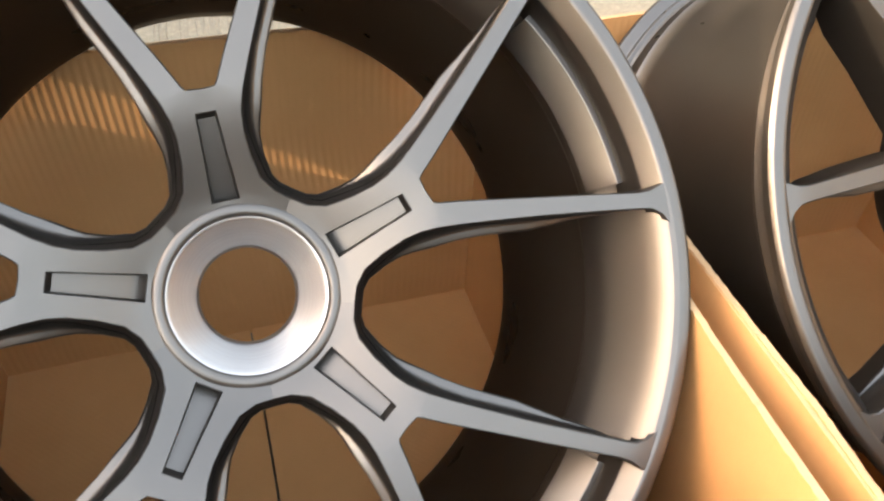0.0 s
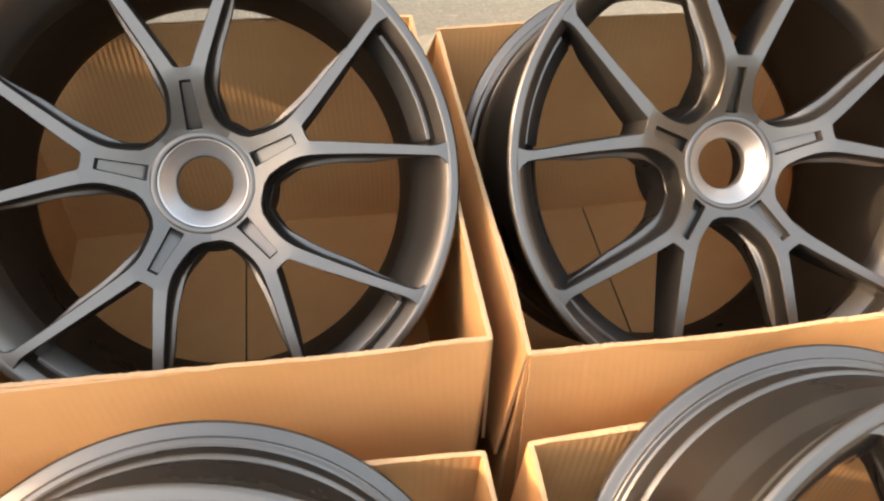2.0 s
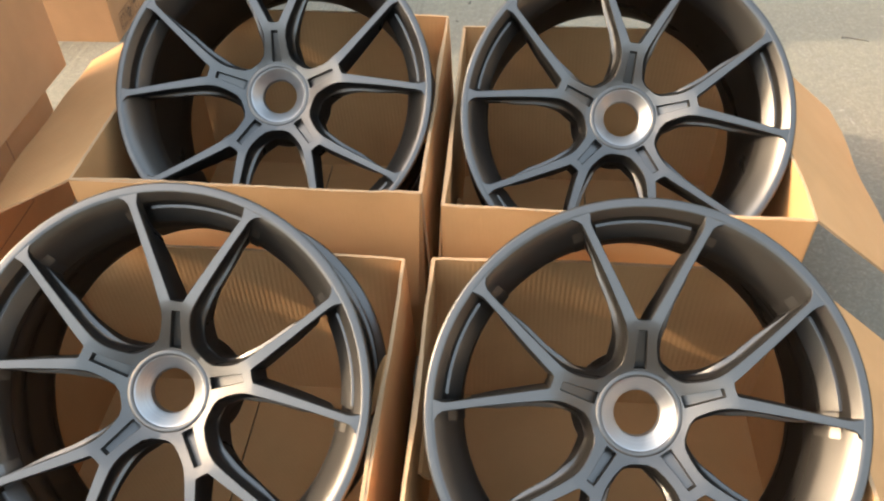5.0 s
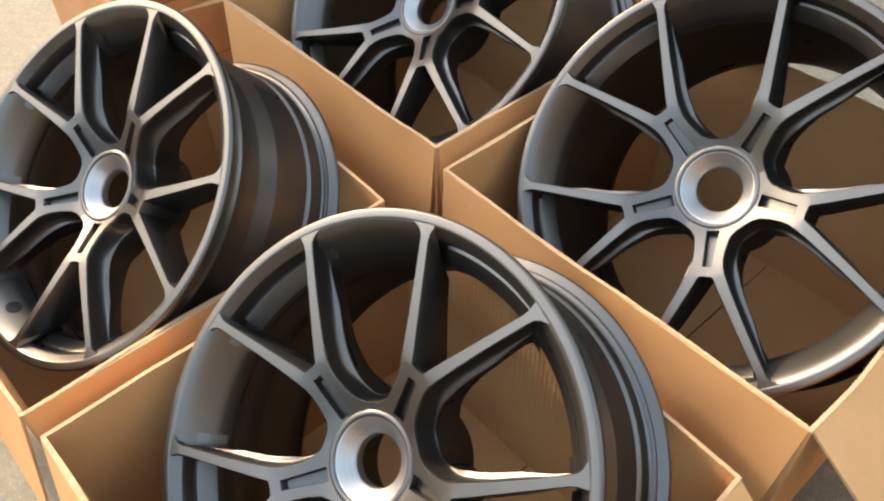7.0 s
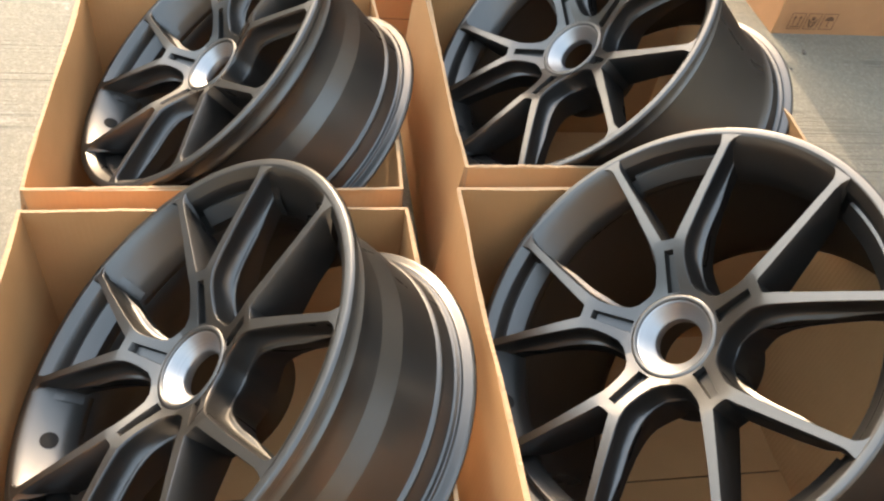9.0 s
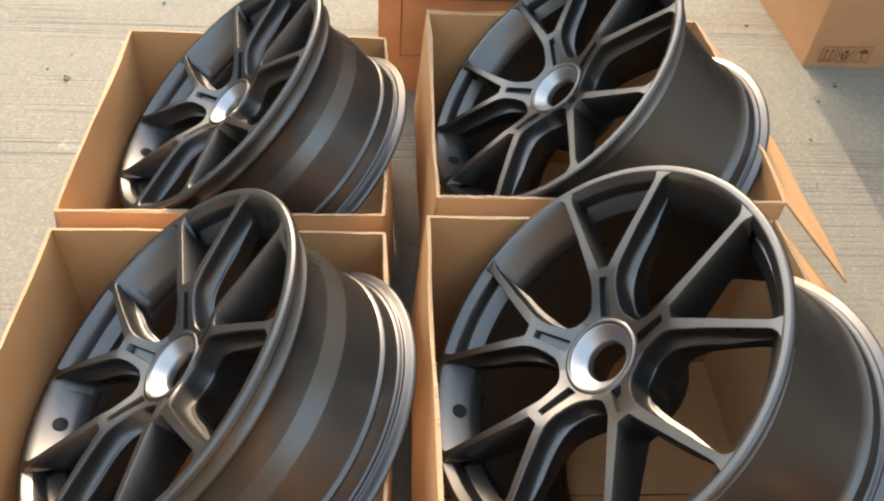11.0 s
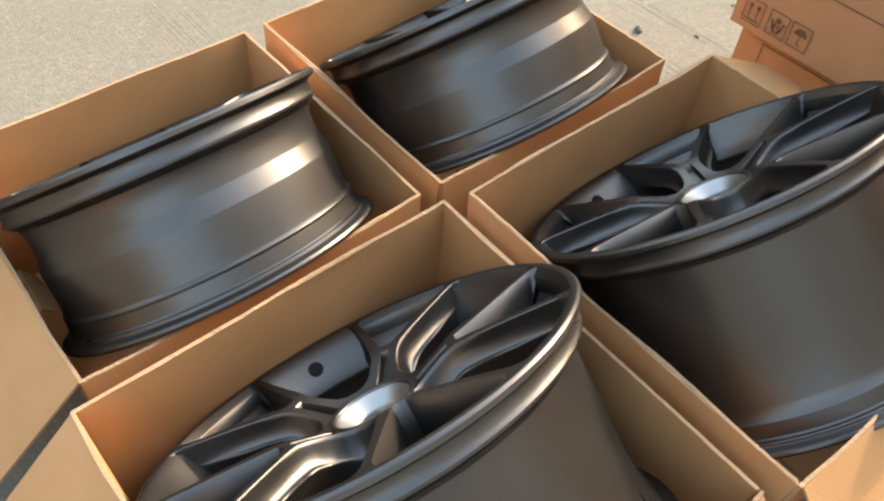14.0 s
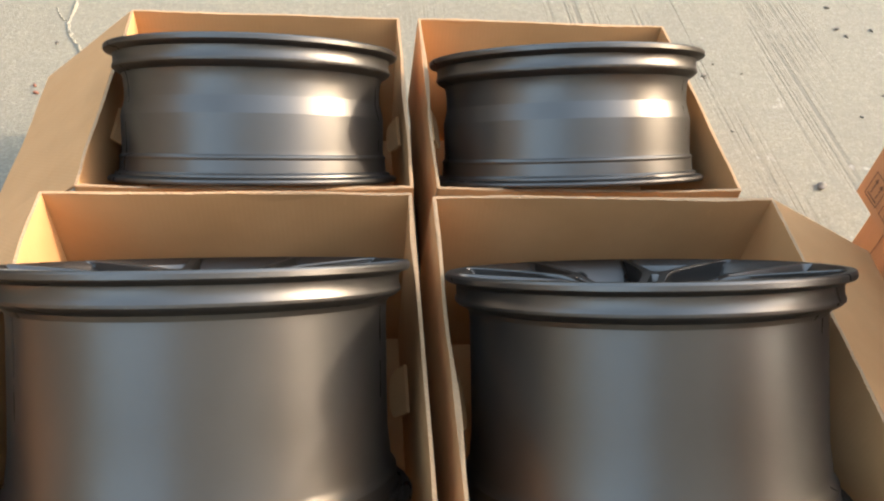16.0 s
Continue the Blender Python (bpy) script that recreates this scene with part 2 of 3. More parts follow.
POCKET = [(0.0088, 0.0605), (0.0085, 0.0665), (0.0080, 0.0770), (0.0072, 0.0900), (0.0067, 0.1030), (0.0062, 0.1130)]


def slot_mesh(k):
    """The recess let into a spoke's stem: a short bevel, steep walls and a flat floor, 11 mm down."""
    bm = bmesh.new()
    tiers = ((1.0, 0.0, 0.0), (0.93, 0.0007, 0.0012), (0.86, 0.0013, 0.0115))
    rings = []
    for inset, shift, drop in tiers:
        line = [(s * u * inset, v + (shift if i == 0 else -shift if i == 5 else 0.0)) for s, run in ((1, list(enumerate(POCKET))), (-1, list(enumerate(POCKET))[::-1])) for i, (u, v) in run]
        rings.append([bm.verts.new((u * k, v * k, top_height(math.hypot(u, v)) - drop)) for u, v in line])
    for a, b in zip(rings, rings[1:]):
        for i in range(12):
            bm.faces.new((a[i], a[(i + 1) % 12], b[(i + 1) % 12], b[i]))
    low = rings[-1]
    for i in range(5):
        bm.faces.new((low[i], low[i + 1], low[10 - i], low[11 - i]))
    return bm


def spoke_mesh(k, thick, tuck):
    """One Y-shaped spoke along +y, with a recessed pocket in its stem; k scales it in the wheel's plane."""
    bm = bmesh.new()
    # the half outline on the right: outer side first, from the hub out to the lip
    outer = [(0.0388, 0.0534), (0.0300, 0.0602), (0.0232, 0.0700), (0.0202, 0.0850), (0.0192, 0.1000), (0.0203, 0.1105), (0.0238, 0.1220),
             (0.0300, 0.1365), (0.0375, 0.1530), (0.0520, 0.1840), (0.0680, 0.2160), (0.0822, 0.2436), (0.0862, 0.2504), (0.0930, 0.2550), (0.1060, 0.2575)]
    inner = [(0.0086, 0.1262), (0.0108, 0.1288), (0.0170, 0.1415), (0.0262, 0.1590), (0.0416, 0.1880), (0.0580, 0.2190), (0.0730, 0.2472), (0.0757, 0.2550), (0.0763, 0.2669)]
    pocket = POCKET

    def vert(u, v, drop=0.0):
        return bm.verts.new((u * k, v * k, top_height(math.hypot(u, v)) - drop))

    bev = 0.0014
    for s in (1, -1):
        O = [vert(s * u, v) for u, v in outer]
        I = [vert(s * u, v) for u, v in inner]
        P = [vert(s * u, v) for u, v in pocket]
        # stem's top beside the pocket
        for i in range(5):
            bm.faces.new((O[i], O[i + 1], P[i + 1], P[i]) if s > 0 else (P[i], P[i + 1], O[i + 1], O[i]))
        bm.faces.new((O[5], O[6], I[0], P[5]))
        # arm's top
        for i in range(6, 14):
            bm.faces.new((O[i], O[i + 1], I[i - 5], I[i - 6]))
        ends = [vert(0, pocket[0][1]), vert(0, pocket[5][1])]
        hub, knee = vert(0, 0.0550), vert(s * 0.0323, 0.0445)
        bm.faces.new((O[0], P[0], knee))
        bm.faces.new((P[0], ends[0], hub, knee))
        tip = vert(0, 0.1255)
        bm.faces.new((P[5], I[0], tip, ends[1]))

        def skirt(line, tiers, tip_first=False):
            """Side walls under a line of top vertices; tiers give depth and how far the wall has moved out."""
            pts = [(u, v) for u, v in line]
            normals = []
            for i in range(len(pts)):
                a, b = pts[max(0, i - 1)], pts[min(len(pts) - 1, i + 1)]
                d = Vector((b[0] - a[0], b[1] - a[1])).normalized()
                normals.append(Vector((d.y, -d.x)) * (-1 if tip_first else 1))
            last = None
            for drop, out in tiers:
                ring = []
                for (u, v), nn in zip(pts, normals):
                    r = math.hypot(u, v)
                    depth = drop * (thick(r) if drop > 0.5 else 1.0)
                    o = out * min(1.0, max(0.0, (0.246 - r) / 0.05)) * min(1.0, max(0.15, (r - 0.085) / 0.035)) if abs(out) > 0.001 else out
                    if not tip_first:
                        # the stem's sides and the web at the hub flare outwards below
                        o += 0.0125 * min(1.0, depth / 0.045) * min(1.0, max(0.0, (0.150 - r) / 0.06))
                    x, y = u + nn.x * o, v + nn.y * o
                    if depth > 0.004:
                        keep = min(1.0, max(0.2735 - 0.032 * min(1.0, depth / 0.050) - tuck, 0.2795 - depth) / math.hypot(x, y))
                        x, y = x * keep, y * keep
                    ring.append(bm.verts.new((s * x * k, y * k, top_height(r) - depth)))
                if last:
                    for i in range(len(ring) - 1):
                        bm.faces.new((last[i], last[i + 1], ring[i + 1], ring[i]))
                last = ring

        skirt(outer, [(0, 0), (bev, 0.0009), (0.0060, 0.0004), (0.0140, -0.0012), (0.0220, -0.0006), (0.0280, 0.0012), (0.0303, 0.0032), (0.0309, 0.0045), (0.0312, 0.0072), (0.0320, 0.0084), (0.0336, 0.0088), (0.0356, 0.0080), (0.0390, 0.0050), (1.0, 0.0035)])
        skirt([(0, 0.1255)] + inner, [(0, 0), (bev, 0.0009), (0.55, 0.0026), (1.0, 0.0040)], True)
    bmesh.ops.remove_doubles(bm, verts=bm.verts[:], dist=0.00002)
    return bm


def build_wheel(R, width, deep, k, wider, label):
    """An alloy wheel, face along +z, on an empty at the middle of its face. R: lip radius; width over the flanges; wider: breadth of the lip's flat edge."""
    root = new("alloy_wheel")
    Q = R - wider
    b = -width + 0.0125      # back face
    lip = [(R - 0.0012, 0.0112), (R, 0.0090), (R, 0.0030), (R - 0.0025, 0.0005), (R - 0.0110, -0.0025), (R - 0.0150, -0.0050), (R - 0.0160, -0.0085), (R - 0.0160, -0.0190),
           (R - 0.0148, -0.0220), (R - 0.0136, -0.0252), (R - 0.0142, -0.0290), (R - 0.0190, -0.0335)]
    if deep:
        drum = [(R - 0.0300, -0.0390), (R - 0.0345, -0.0460), (R - 0.0355, -0.0600), (R - 0.0355, -0.1800), (R - 0.0350, b + 0.100), (R - 0.0310, b + 0.062)]
    else:
        drum = [(R - 0.0300, -0.0400), (R - 0.0330, -0.0480), (R - 0.0340, -0.0600), (R - 0.0342, -0.0630), (R - 0.0342, -0.0850), (R - 0.0341, -0.0858), (R - 0.0339, -0.0867), (R - 0.0271, -0.1143), (R - 0.0268, -0.1154), (R - 0.0267, -0.1166), (R - 0.0272, b + 0.062)]
    tail = [(R - 0.0300, b + 0.0540), (R - 0.0245, b + 0.0440), (R - 0.0228, b + 0.0425)] if deep else [(R - 0.0262, b + 0.0520), (R - 0.0232, b + 0.0495), (R - 0.0220, b + 0.0470), (R - 0.0222, b + 0.0440), (R - 0.0230, b + 0.0425)]
    tail += [(R - 0.0212, b + 0.0210), (R - 0.0190, b + 0.0188), (R - 0.0150, b + 0.0180), (R - 0.0138, b + 0.0168), (R - 0.0132, b + 0.0135), (R - 0.0105, b + 0.0118),
             (R - 0.0050, b + 0.0108), (R - 0.0016, b + 0.0088), (R, b + 0.0055), (R - 0.0006, b + 0.0022), (R - 0.003, b)]
    inside = [(R - 0.0140, b + 0.001), (R - 0.0220, b + 0.010), (R - 0.0330, b + 0.040), (R - 0.0390, b + 0.075)]
    if deep:
        inside += [(R - 0.0425, -0.160), (R - 0.0425, -0.080), (R - 0.0415, -0.052)]
    else:
        inside += [(R - 0.0350, -0.125), (R - 0.0360, -0.112), (R - 0.0480, -0.086), (R - 0.0470, -0.062), (R - 0.0425, -0.050)]
    # towards the lip: an edge, a flat shoulder, a steep wall and a chamfer, each with crisp borders
    inside += [(Q - 0.0405, -0.0470), (Q - 0.0385, -0.0415), (Q - 0.0330, -0.0350), (Q - 0.0232, -0.0285), (Q - 0.0214, -0.0262), (Q - 0.0206, -0.0180), (Q - 0.0200, -0.0080),
               (Q - 0.0184, 0.0008), (Q - 0.0181, 0.0015), (Q - 0.0177, 0.0022), (Q - 0.0088, 0.0108), (Q - 0.0082, 0.0116), (Q - 0.0072, 0.0123), (Q - 0.0056, 0.01262), (Q - 0.0046, 0.01265), (R - 0.0036, 0.01265), (R - 0.0028, 0.01250), (R - 0.0022, 0.01215)]
    barrel = part("rim_barrel", lathe(lip + drum + tail + inside, 240), GUNMETAL, root, "dark satin gunmetal barrel with flanges", 28)
    barrel.shadow_terminator_geometry_offset = 0.3

    # raised ledges behind the lip inside each spoke's fork, with blunt ends
    for i in range(5):
        prof = [(Q - 0.0400, -0.0490), (Q - 0.0412, -0.0440), (Q - 0.0408, -0.0350), (Q - 0.0401, -0.0338), (Q - 0.0256, -0.0183), (Q - 0.0249, -0.0176), (Q - 0.0242, -0.0172), (Q - 0.0190, -0.0170), (Q - 0.0185, -0.0250), (Q - 0.0300, -0.0400), (Q - 0.0360, -0.0440)]
        part("ledge", lathe(prof, 16, 72 * i - 14.4, 28.8), GUNMETAL, barrel, "", 14)

    # smooth fillets that fill the corner behind the lip, between neighbouring spokes
    for i in range(5):
        prof = [(Q - 0.0062, 0.0128), (Q - 0.0095, 0.0116), (Q - 0.0115, 0.0102), (Q - 0.0180, 0.0034), (Q - 0.0240, -0.0060), (Q - 0.0305, -0.0165), (Q - 0.0372, -0.0278), (Q - 0.0392, -0.0318), (Q - 0.0406, -0.0355), (Q - 0.0432, -0.0440), (Q - 0.0445, -0.0500),
                (Q - 0.0440, -0.0540), (Q - 0.0420, -0.0580), (Q - 0.0370, -0.0560), (Q - 0.0350, -0.0360), (Q - 0.0215, -0.0210), (Q - 0.0185, -0.0050), (Q - 0.0100, 0.0060)]
        part("lip_fillet", lathe(prof, 20, 72 * i + 36 - 17.6, 35.2), GUNMETAL, barrel, "", 14)

    def thick(r):
        return 0.054 + 0.028 * max(0.0, min(1.0, (0.20 - r) / 0.13))

    first = None
    for i in range(5):
        if first is None:
            first = part("spoke", spoke_mesh(k, thick, 0.0 if deep else 0.0055), GUNMETAL, root, "Y-shaped satin spoke with a recessed slot", 38)
            ob = first
            slot = part("slot", slot_mesh(k), GUNMETAL, first, "narrow recessed slot", 30)
        else:
            ob = new("spoke", first.data)
            ob.parent = root
            new("slot", slot.data).parent = ob
        ob.matrix_basis = pose(0, 0, 0, 0, 0, -72 * i)
    hub = [(0.0498 * k, -0.0340), (0.0500 * k, -0.0288), (0.0506 * k, -0.0270), (0.0520 * k, -0.0259), (0.0542 * k, -0.0256), (0.0565 * k, -0.0260), (0.0583 * k, -0.0272), (0.0594 * k, -0.0292), (0.0600 * k, -0.0420),
           (0.0735 * k, -0.0600), (0.0790 * k, -0.0900), (0.0830 * k, -0.1200), (0.0800 * k, -0.1290), (0.0600 * k, -0.1290), (0.0590 * k, -0.0700), (0.0540 * k, -0.0620), (0.0535 * k, -0.0400)]
    hub_part = part("hub", lathe(hub, 96), GUNMETAL, root, "", 35)
    seat = [(0.0512 * k, -0.0380), (0.0510 * k, -0.0310), (0.0506 * k, -0.0292), (0.0500 * k, -0.0286), (0.0492 * k, -0.0288), (0.0484 * k, -0.0293), (0.0476 * k, -0.0299), (0.0466 * k, -0.0308), (0.0330 * k, -0.0432),
            (0.0318 * k, -0.0446), (0.0312 * k, -0.0464), (0.0310 * k, -0.0565), (0.0330 * k, -0.0585), (0.0540 * k, -0.0585)]
    part("centre_seat", lathe(seat, 96), TURNED, hub_part, "bright turned aluminium centre-lock seat", 32)
    # valve hole: black disc on the lip's inner wall between spokes, its shade painted
    bm = bmesh.new()
    bmesh.ops.create_cone(bm, cap_ends=True, segments=24, radius1=0.0115, radius2=0.0115, depth=0.006)
    valve = part("valve_hole", bm, SHADOW_BORE, barrel, "black disc with the valve hole's shade painted in", 30)
    rv = Q - 0.0326
    valve.matrix_basis = pose(0, 0, 0, 0, 0, -180) @ pose(0, rv + 0.0032, -0.0182, 57, 0, 0)
    tagged(root, label, "wheel", "alloy wheels in cartons")
    return root


def wheel_pose(x, y, z, tilt, heading, phase):
    """Centre, tilt of the face from level, the way it leans (from south to east) and how far the first spoke is turned clockwise."""
    return pose(x, y, z, 0, 0, heading) @ pose(0, 0, 0, tilt, 0, 0) @ pose(0, 0, 0, 0, 0, -phase)


wide_label = "wide satin gunmetal five-Y-spoke alloy wheel leaning in a carton"
slim_label = "narrower satin gunmetal five-Y-spoke alloy wheel leaning in a carton"
wide = build_wheel(0.288, 0.336, True, 1.0, 0.004, wide_label)
wide.matrix_basis = wheel_pose(-0.3040, 0.2450, 0.4673, 45.8, 1.7, -2.0)
copy_thing(wide, wheel_pose(0.3235, 0.2204, 0.4575, 46.6, 0.69, 5.8))
slim = build_wheel(0.2765, 0.250, False, 0.952, 0.005, slim_label)
slim.matrix_basis = wheel_pose(-0.3180, -0.3797, 0.4057, 40.6, 3.4, 7.6)
copy_thing(slim, wheel_pose(0.3027, -0.3746, 0.4071, 40.6, 0.1, -0.5))


# ---- open cartons ----
def build_carton(x0, x1, y0, y1, h, flaps, lean, bulge, tabs, label, seed):
    """An open carton; flaps: droop below level in degrees and length for the w, e, s, n sides; lean: how far the north wall's top is pushed out."""
    root = new("open_carton")
    root.location = ((x0 + x1) / 2, (y0 + y1) / 2, 0)
    T = 0.0050
    X, Y = (x1 - x0) / 2, (y1 - y0) / 2
    up = (0, 0, 1)
    z0 = 0.004
    for i, x in enumerate((-X, 0.0015)):
        bm = board((x, -Y, z0 + 0.001 * i), (1, 0, 0), (0, 1, 0), X - 0.0015, 2 * Y, T, 8, 8, 0.002, seed + i)
        part("bottom_panel", bm, CARD, root)
    n_up = Vector((0, lean, h)).normalized()
    walls = {
        "w": ((-X + T, Y - T, z0), (0, -1, 0), up, 2 * Y - 2 * T),
        "e": ((X - T, -Y + T, z0), (0, 1, 0), up, 2 * Y - 2 * T),
        "s": ((-X, -Y + T, z0), (1, 0, 0), up, 2 * X),
        "n": ((X, Y - T, z0), (-1, 0, 0), n_up, 2 * X),
    }
    panels = {}
    for i, (side, (o, u, w, length)) in enumerate(walls.items()):
        bm = board(o, u, w, length, h - z0, T, 150, 14, 0.003, seed + i * 3.1, 0.0, bulge if side == "n" else 0.0, belly=0.003 if side == "n" else 0.0)
        panels[side] = part("side_panel", bm, CARD_RIBBED if side == "n" else CARD, root)
    out = {"w": (-1, 0), "e": (1, 0), "s": (0, -1), "n": (0, 1)}
    for i, side in enumerate("wesn"):
        if side not in flaps:
            continue
        droop, size = flaps[side]
        ox, oy = out[side]
        a = radians(droop)
        d = Vector((ox * math.cos(a), oy * math.cos(a), -math.sin(a)))
        top = Vector((ox * (X + 0.001), oy * (Y + 0.001), h - 0.001))
        if side == "n":
            top.y += lean
        along = Vector((-oy, ox, 0))
        length = 2 * (Y if ox else X) - 0.006
        o = top - along * length / 2
        bm = board(o, along, d, length, size, T * 0.8, 20, 8, 0.004, seed + 20 + i * 2.3, 0.008, 0.0, (0, bulge, 0) if side == "n" else (0, 0, 0), 0.7 if droop < 70 else 0.25)
        part("flap", bm, CARD, root)
    # folded hand-hole tabs in the two short walls
    for s, (yy, zz, bend) in zip((-1, 1), tabs):
        bm = bmesh.new()
        ring = []
        for j in range(17):
            t = math.pi * j / 16
            ring.append((0.047 * math.copysign(abs(math.cos(t)) ** 0.6, math.cos(t)), -0.036 * math.sin(t) ** 0.45))
        for off in (0, 0.005):
            vs = [bm.verts.new((s * (X - T - 0.0015 - off + bend * q), p + yy - root.location.y, zz + q * (1 - 0.3 * bend))) for p, q in ring]
            bm.faces.new(vs)
        bm.verts.ensure_lookup_table()
        n = len(ring)
        for j in range(n):
            bm.faces.new((bm.verts[j], bm.verts[(j + 1) % n], bm.verts[n + (j + 1) % n], bm.verts[n + j]))
        part("hand_hole_tab", bm, CARD, panels["w" if s < 0 else "e"], "half-cut hand-hole tab bent inwards")
    tagged(root, label, "cardboard box", "open cartons with wheels")
    return root


build_carton(-0.613, -0.016, 0.028, 0.632, 0.422, {"w": (28, 0.27), "s": (86, 0.25), "n": (46, 0.30), "e": (87, 0.22)}, 0.002, 0.012, ((0.33, 0.33, 0.3), (0.36, 0.335, 0.6)),
             "brown corrugated carton with flaps folded out, holding a wide wheel", 1.0)
build_carton(0.018, 0.612, 0.010, 0.606, 0.412, {"e": (38, 0.28), "s": (86, 0.25), "n": (46, 0.30), "w": (87, 0.22)}, 0.004, 0.010, ((0.25, 0.190, 0.7), (0.30, 0.30, 0.3)),
             "brown corrugated carton with flaps folded out, holding a wide wheel", 11.0)
build_carton(-0.610, -0.036, -0.618, -0.060, 0.358, {"w": (84, 0.25), "s": (80, 0.26), "n": (87, 0.2), "e": (87, 0.22)}, 0.0, 0.008, ((-0.30, 0.26, 0.3), (-0.28, 0.325, 0.4)),
             "brown corrugated carton with flaps folded down, holding a narrower wheel", 21.0)
build_carton(0.008, 0.585, -0.612, -0.058, 0.361, {"e": (39, 0.27), "s": (80, 0.26), "n": (87, 0.2), "w": (87, 0.22)}, 0.0, 0.008, ((-0.34, 0.26, 0.6), (-0.31, 0.295, 0.6)),
             "brown corrugated carton with flaps folded out, holding a narrower wheel", 31.0)


# ---- closed cartons in the yard ----
def bar(bm, a, b, w):
    """A thin printed line from a to b on the plane x = 0, w wide (y, z)."""
    a, b = Vector(a), Vector(b)
    d = (b - a).normalized()
    q = Vector((-d.y, d.x)) * w / 2
    d = d * w / 2
    bm.faces.new([bm.verts.new((0, p.x, p.y)) for p in (a - d - q, b + d - q, b + d + q, a - d + q)])


def disc(bm, centre, r, start=0, end=360):
    vs = [bm.verts.new((0, centre[0] + r * math.cos(radians(start + (end - start) * i / 20)), centre[1] + r * math.sin(radians(start + (end - start) * i / 20)))) for i in range(21 if end - start < 360 else 20)]
    bm.faces.new(vs)


def frame_mark(w, h, line=0.0022):
    bm = bmesh.new()
    for a, b in (((-w, -h), (w, -h)), ((w, -h), (w, h)), ((w, h), (-w, h)), ((-w, h), (-w, -h))):
        bar(bm, a, b, line)
    return bm


def arrows_mark():
    bm = frame_mark(0.022, 0.026)
    for y in (-0.009, 0.009):
        bar(bm, (y, -0.013), (y, 0.012), 0.003)
        bm.faces.new([bm.verts.new((0, y + p, q)) for p, q in ((-0.006, 0.009), (0.006, 0.009), (0, 0.019))])
    bar(bm, (-0.015, -0.019), (0.015, -0.019), 0.003)
    return bm


def cradle_mark():
    bm = frame_mark(0.022, 0.026)
    disc(bm, (0, 0.009), 0.0065)
    for s in (-1, 1):
        bar(bm, (s * 0.014, 0.006), (s * 0.009, -0.008), 0.004)
        bar(bm, (s * 0.009, -0.008), (s * 0.004, -0.018), 0.006)
        bar(bm, (s * 0.006, 0.000), (s * 0.002, -0.006), 0.003)
    return bm


def umbrella_mark():
    bm = frame_mark(0.022, 0.026)
    disc(bm, (0, 0.003), 0.015, 0, 180)
    bar(bm, (0, 0.003), (0, -0.016), 0.0025)
    bar(bm, (0, -0.016), (0.006, -0.018), 0.0025)
    return bm


def build_closed_carton(x, y, z, turn, size, marks, label, seed):
    """A taped shut carton; x, y is the middle of its east face, which carries the print."""
    sx, sy, sz = size
    root = new("closed_carton")
    root.matrix_basis = pose(x, y, z, 0, 0, turn)
    T = 0.006
    up = (0, 0, 1)
    for i, (o, u, w, length, height) in enumerate((
            ((-T, -sy / 2, 0.002), (0, 1, 0), up, sy, sz - 0.004), ((-sx + T, sy / 2, 0.002), (0, -1, 0), up, sy, sz - 0.004),
            ((-sx + T, -sy / 2 + T, 0.002), (1, 0, 0), up, sx - 2 * T, sz - 0.004), ((-T, sy / 2 - T, 0.002), (-1, 0, 0), up, sx - 2 * T, sz - 0.004))):
        part("side_panel", board(o, u, w, length, height, T, 10, 6, 0.0012, seed + i), CARD_PRINTED, root)
    for s in (-1, 1):
        o = (-sx, -sy / 2 if s < 0 else 0.0015, sz - T)
        part("top_flap", board(o, (1, 0, 0), (0, 1, 0), sx, sy / 2 - 0.0015, T, 10, 4, 0.002, seed + 6 + s), CARD_PRINTED, root)
    part("bottom_panel", board((-sx, -sy / 2, 0), (1, 0, 0), (0, 1, 0), sx, sy, T * 0.5, 6, 6, 0.0, seed), CARD_PRINTED, root)
    for kind, my, mz in marks:
        bm = kind()
        ob = part("printed_mark", bm, INK, root, "dark printed handling symbol")
        ob.location = (0.0035, my, mz)
    tagged(root, label, "cardboard box", "closed cartons in the yard")
    return root


def panel_mark():
    return frame_mark(0.17, 0.085, 0.0025)


stack_label = "closed brown carton with printed handling symbols, stacked in the yard"
low_label = "closed brown carton with a printed line frame, under another carton"
build_closed_carton(-0.925, 0.220, 0.0, 0.5, (0.40, 0.60, 0.328), [(panel_mark, -0.07, 0.20)], low_label, 41.0)
build_closed_carton(-0.868, 0.226, 0.330, 0.0, (0.42, 0.630, 0.600), [(arrows_mark, -0.269, 0.046), (cradle_mark, -0.210, 0.046), (umbrella_mark, -0.157, 0.046), (panel_mark, -0.069, 0.235)], stack_label, 47.0)
build_closed_carton(-1.110, 1.525, 0.0, 1.0, (0.62, 0.60, 0.36), [(arrows_mark, -0.235, 0.046), (cradle_mark, -0.180, 0.046), (umbrella_mark, -0.125, 0.046)], stack_label, 53.0)
build_closed_carton(-1.120, 1.425, 0.362, -1.0, (0.62, 0.60, 0.60), [], stack_label, 57.0)
build_closed_carton(-1.112, 1.475, 0.964, 0.5, (0.62, 0.60, 0.60), [], stack_label, 59.0)
build_closed_carton(1.84, 0.540, 0.0, -3.0, (0.62, 0.60, 0.36), [], "closed brown carton standing alone on the concrete", 61.0)


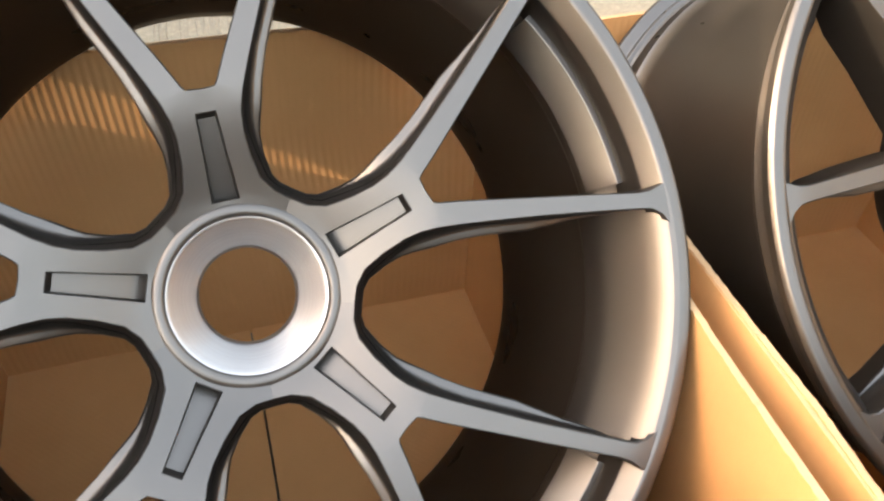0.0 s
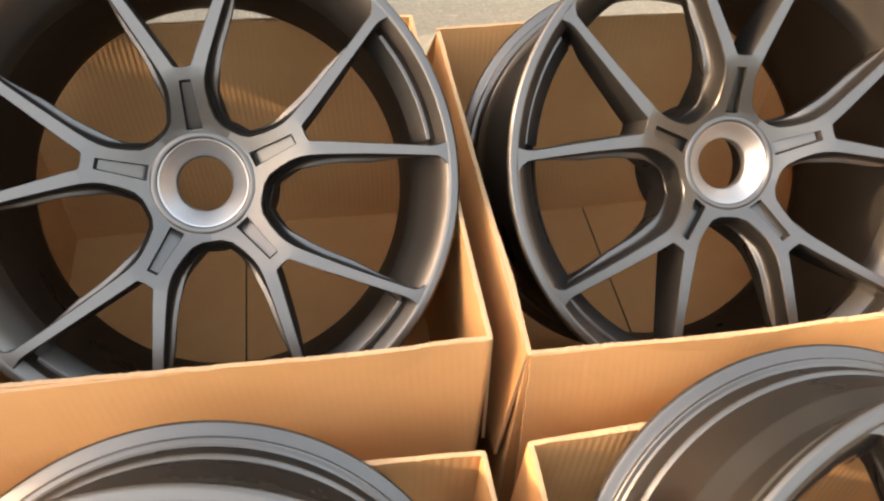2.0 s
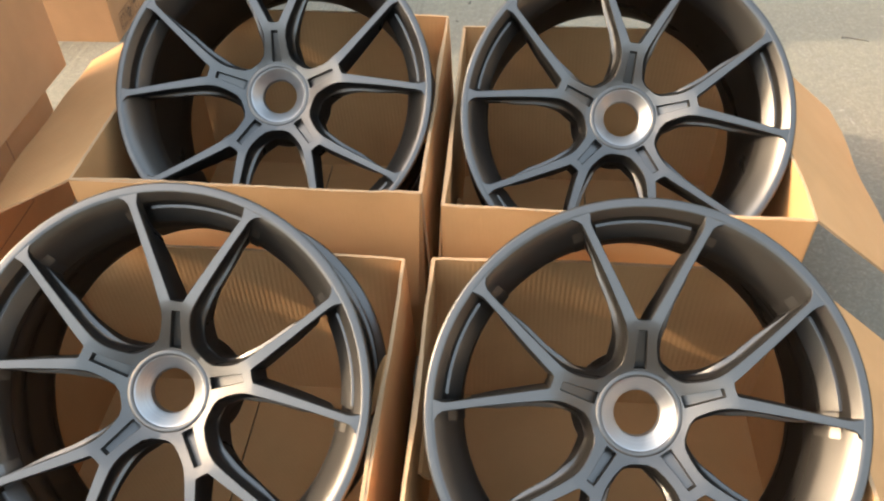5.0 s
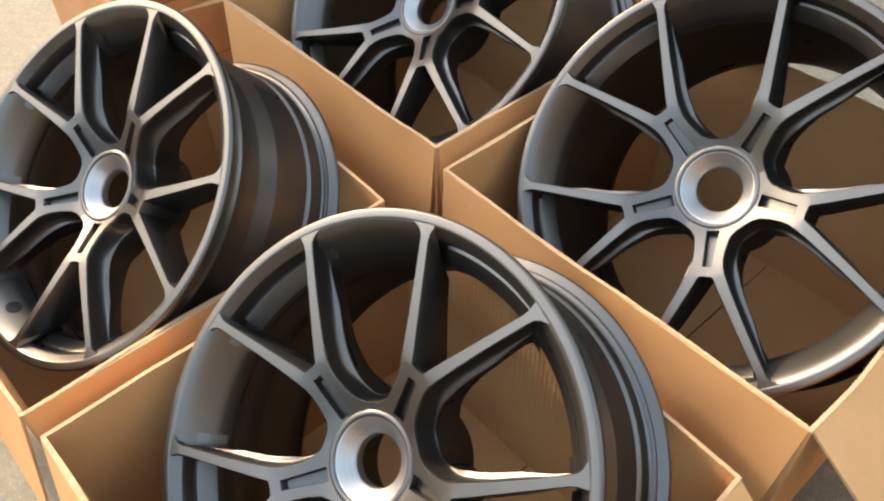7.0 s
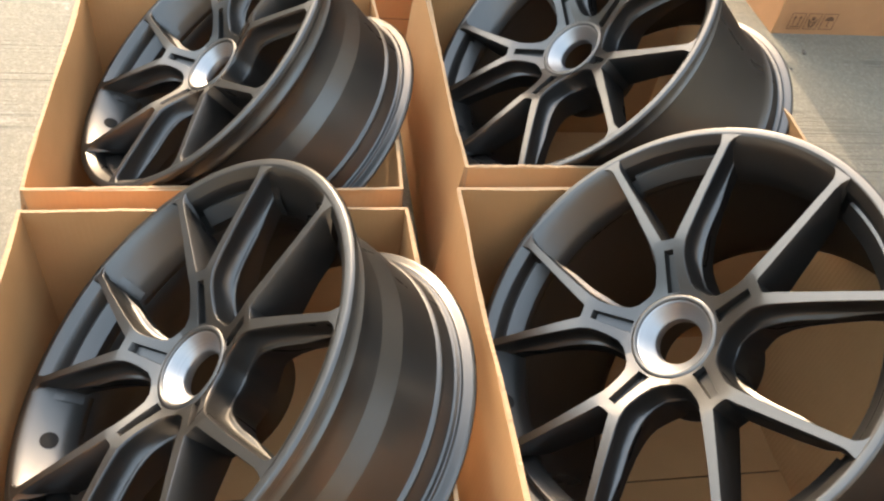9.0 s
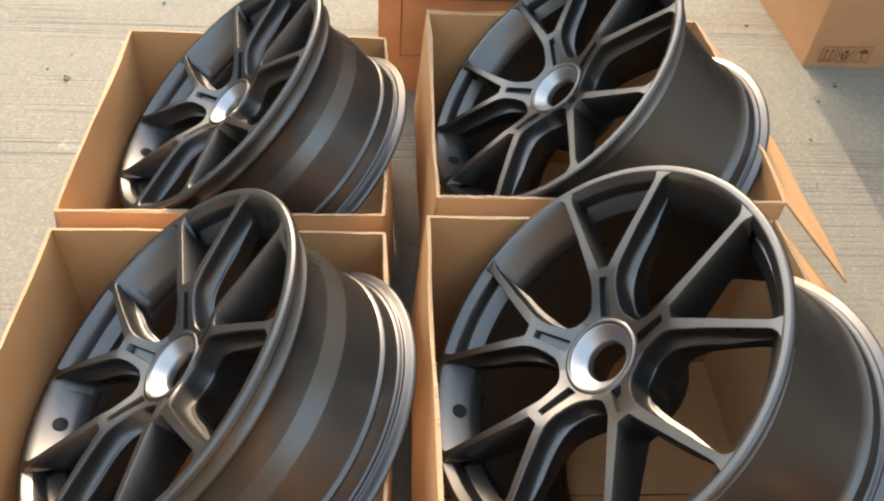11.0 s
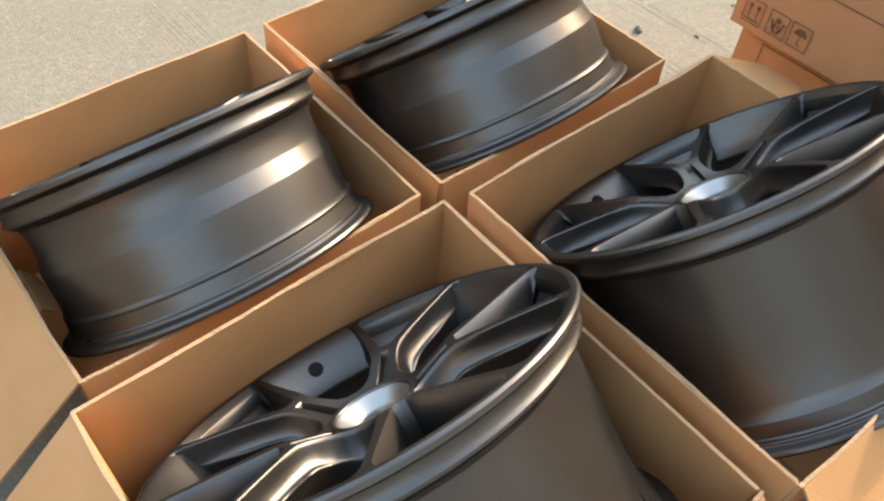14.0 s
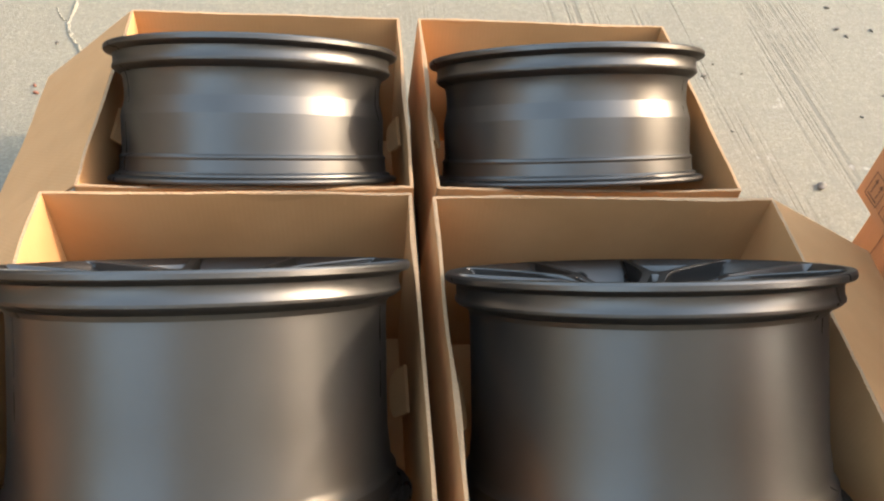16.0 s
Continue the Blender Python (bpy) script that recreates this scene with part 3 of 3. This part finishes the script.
# ---- small things on the ground ----
def build_pebble(x, y, size, seed, material, label):
    bm = bmesh.new()
    bmesh.ops.create_icosphere(bm, subdivisions=3, radius=size)
    for vert in bm.verts:
        bump = 1 + 0.35 * noise.noise(vert.co * (1.6 / size) * 0.8 + Vector((seed, 0, 0)))
        vert.co = Vector((vert.co.x * bump * 1.3, vert.co.y * bump * 0.8, vert.co.z * bump * 0.55))
    ob = new("pebble", mesh_of("pebble", bm, material, 40))
    ob.matrix_basis = pose(x, y, size * 0.45, 0, 0, seed * 50)
    tagged(ob, label, "stone", "stones on the concrete")


for i, (x, y, size) in enumerate(((-1.10, -0.455, 0.013), (-1.212, -0.338, 0.006), (-1.0, 1.287, 0.007), (-0.929, -0.934, 0.007), (0.92, -1.02, 0.006), (-1.35, -0.75, 0.005),
                                  (-1.494, -1.345, 0.008), (-1.475, -1.213, 0.009), (-1.490, -1.171, 0.007), (-0.932, -0.677, 0.004), (-1.054, -0.950, 0.004),
                                  (-0.018, 1.541, 0.006), (-0.050, 1.413, 0.005), (0.305, 1.619, 0.007), (-0.736, 1.116, 0.004), (-1.330, 1.118, 0.005), (-0.918, 1.206, 0.004), (-0.978, -0.996, 0.004), (-0.791, 1.587, 0.007), (-1.595, -1.210, 0.007), (-1.423, -0.374, 0.005), (-1.468, -0.854, 0.006))):
    build_pebble(x, y, size, i + 1.0, STONE, "small dark grey stone lying on the concrete")
for i, (x, y, size) in enumerate(((0.931, -0.822, 0.005), (0.921, -0.791, 0.006))):
    build_pebble(x, y, size, i + 31.0, CLAY, "small reddish-brown crumb of brick on the concrete")


def build_mortar_ridge(line, width, height):
    """A low crust of spilled mortar along an old crack, ragged at its edges."""
    bm = bmesh.new()
    rows = []
    steps = 14
    pts = [Vector(a).lerp(Vector(b), i / steps) for a, b in zip(line, line[1:]) for i in range(steps)] + [Vector(line[-1])]
    for i, p in enumerate(pts):
        d = (pts[min(i + 1, len(pts) - 1)] - pts[max(i - 1, 0)]).normalized()
        side = Vector((-d.y, d.x))
        p = p + side * 0.006 * noise.noise(Vector((i * 0.21, 1.3, 0.4)))
        taper = min(1.0, i / 8, (len(pts) - 1 - i) / 8)
        west = width * taper * (0.75 + 0.8 * noise.noise(Vector((i * 0.33, 4.1, 0.7))))
        east = width * taper * (0.75 + 0.8 * noise.noise(Vector((i * 0.29, 8.1, 2.7))))
        top = height * taper * (0.9 + 0.6 * noise.noise(Vector((i * 0.4, 6.2, 5.5))))
        row = []
        for off, z in ((-west, -0.003), (-west * 0.6, top * 0.7), (-0.0008, top), (0.0008, top * 0.25), (east * 0.3, top * 0.6), (east, -0.003)):
            q = p + side * off
            row.append(bm.verts.new((q.x, q.y, z)))
        rows.append(row)
    for a, b in zip(rows, rows[1:]):
        for j in range(5):
            bm.faces.new((a[j], b[j], b[j + 1], a[j + 1]))
    ob = new("mortar_ridge", mesh_of("mortar_ridge", bm, MORTAR, 45))
    tagged(ob, "pale ragged crust of mortar along a crack in the concrete", "mortar", "mortar crusts")


build_mortar_ridge(((0.920, -1.330), (0.913, -1.245), (0.910, -1.170), (0.914, -1.130), (0.900, -1.080), (0.880, -1.033), (0.844, -0.964), (0.800, -0.900)), 0.009, 0.0045)
build_mortar_ridge(((0.913, -1.132), (0.934, -1.140), (0.952, -1.172), (0.968, -1.215)), 0.005, 0.003)


def build_twig(x, y, length, turn, seed):
    """A short bent dry twig, flat on the ground."""
    bm = bmesh.new()
    rings = []
    for i in range(8):
        t = i / 7
        r = 0.0022 * (1 - 0.6 * t)
        bend = 0.25 * length * math.sin(2.2 * t + seed)
        rings.append([bm.verts.new((length * (t - 0.5), bend + r * math.cos(a), 0.0024 + r * math.sin(a))) for a in (radians(60 * j) for j in range(6))])
    for a, b in zip(rings, rings[1:]):
        for j in range(6):
            bm.faces.new((a[j], a[(j + 1) % 6], b[(j + 1) % 6], b[j]))
    bm.faces.new(rings[0])
    bm.faces.new(rings[-1])
    ob = new("twig", mesh_of("twig", bm, STONE, 50))
    ob.matrix_basis = pose(x, y, 0, 0, 0, turn)
    tagged(ob, "short dry brown twig lying on the concrete", "twig", "twigs on the concrete")


for i, (x, y, length, turn) in enumerate(((-1.001, 1.288, 0.030, -20), (-0.932, -0.933, 0.034, 50), (1.180, 1.352, 0.075, 4), (-0.540, 1.060, 0.022, 8))):
    build_twig(x, y, length, turn, i * 0.7)
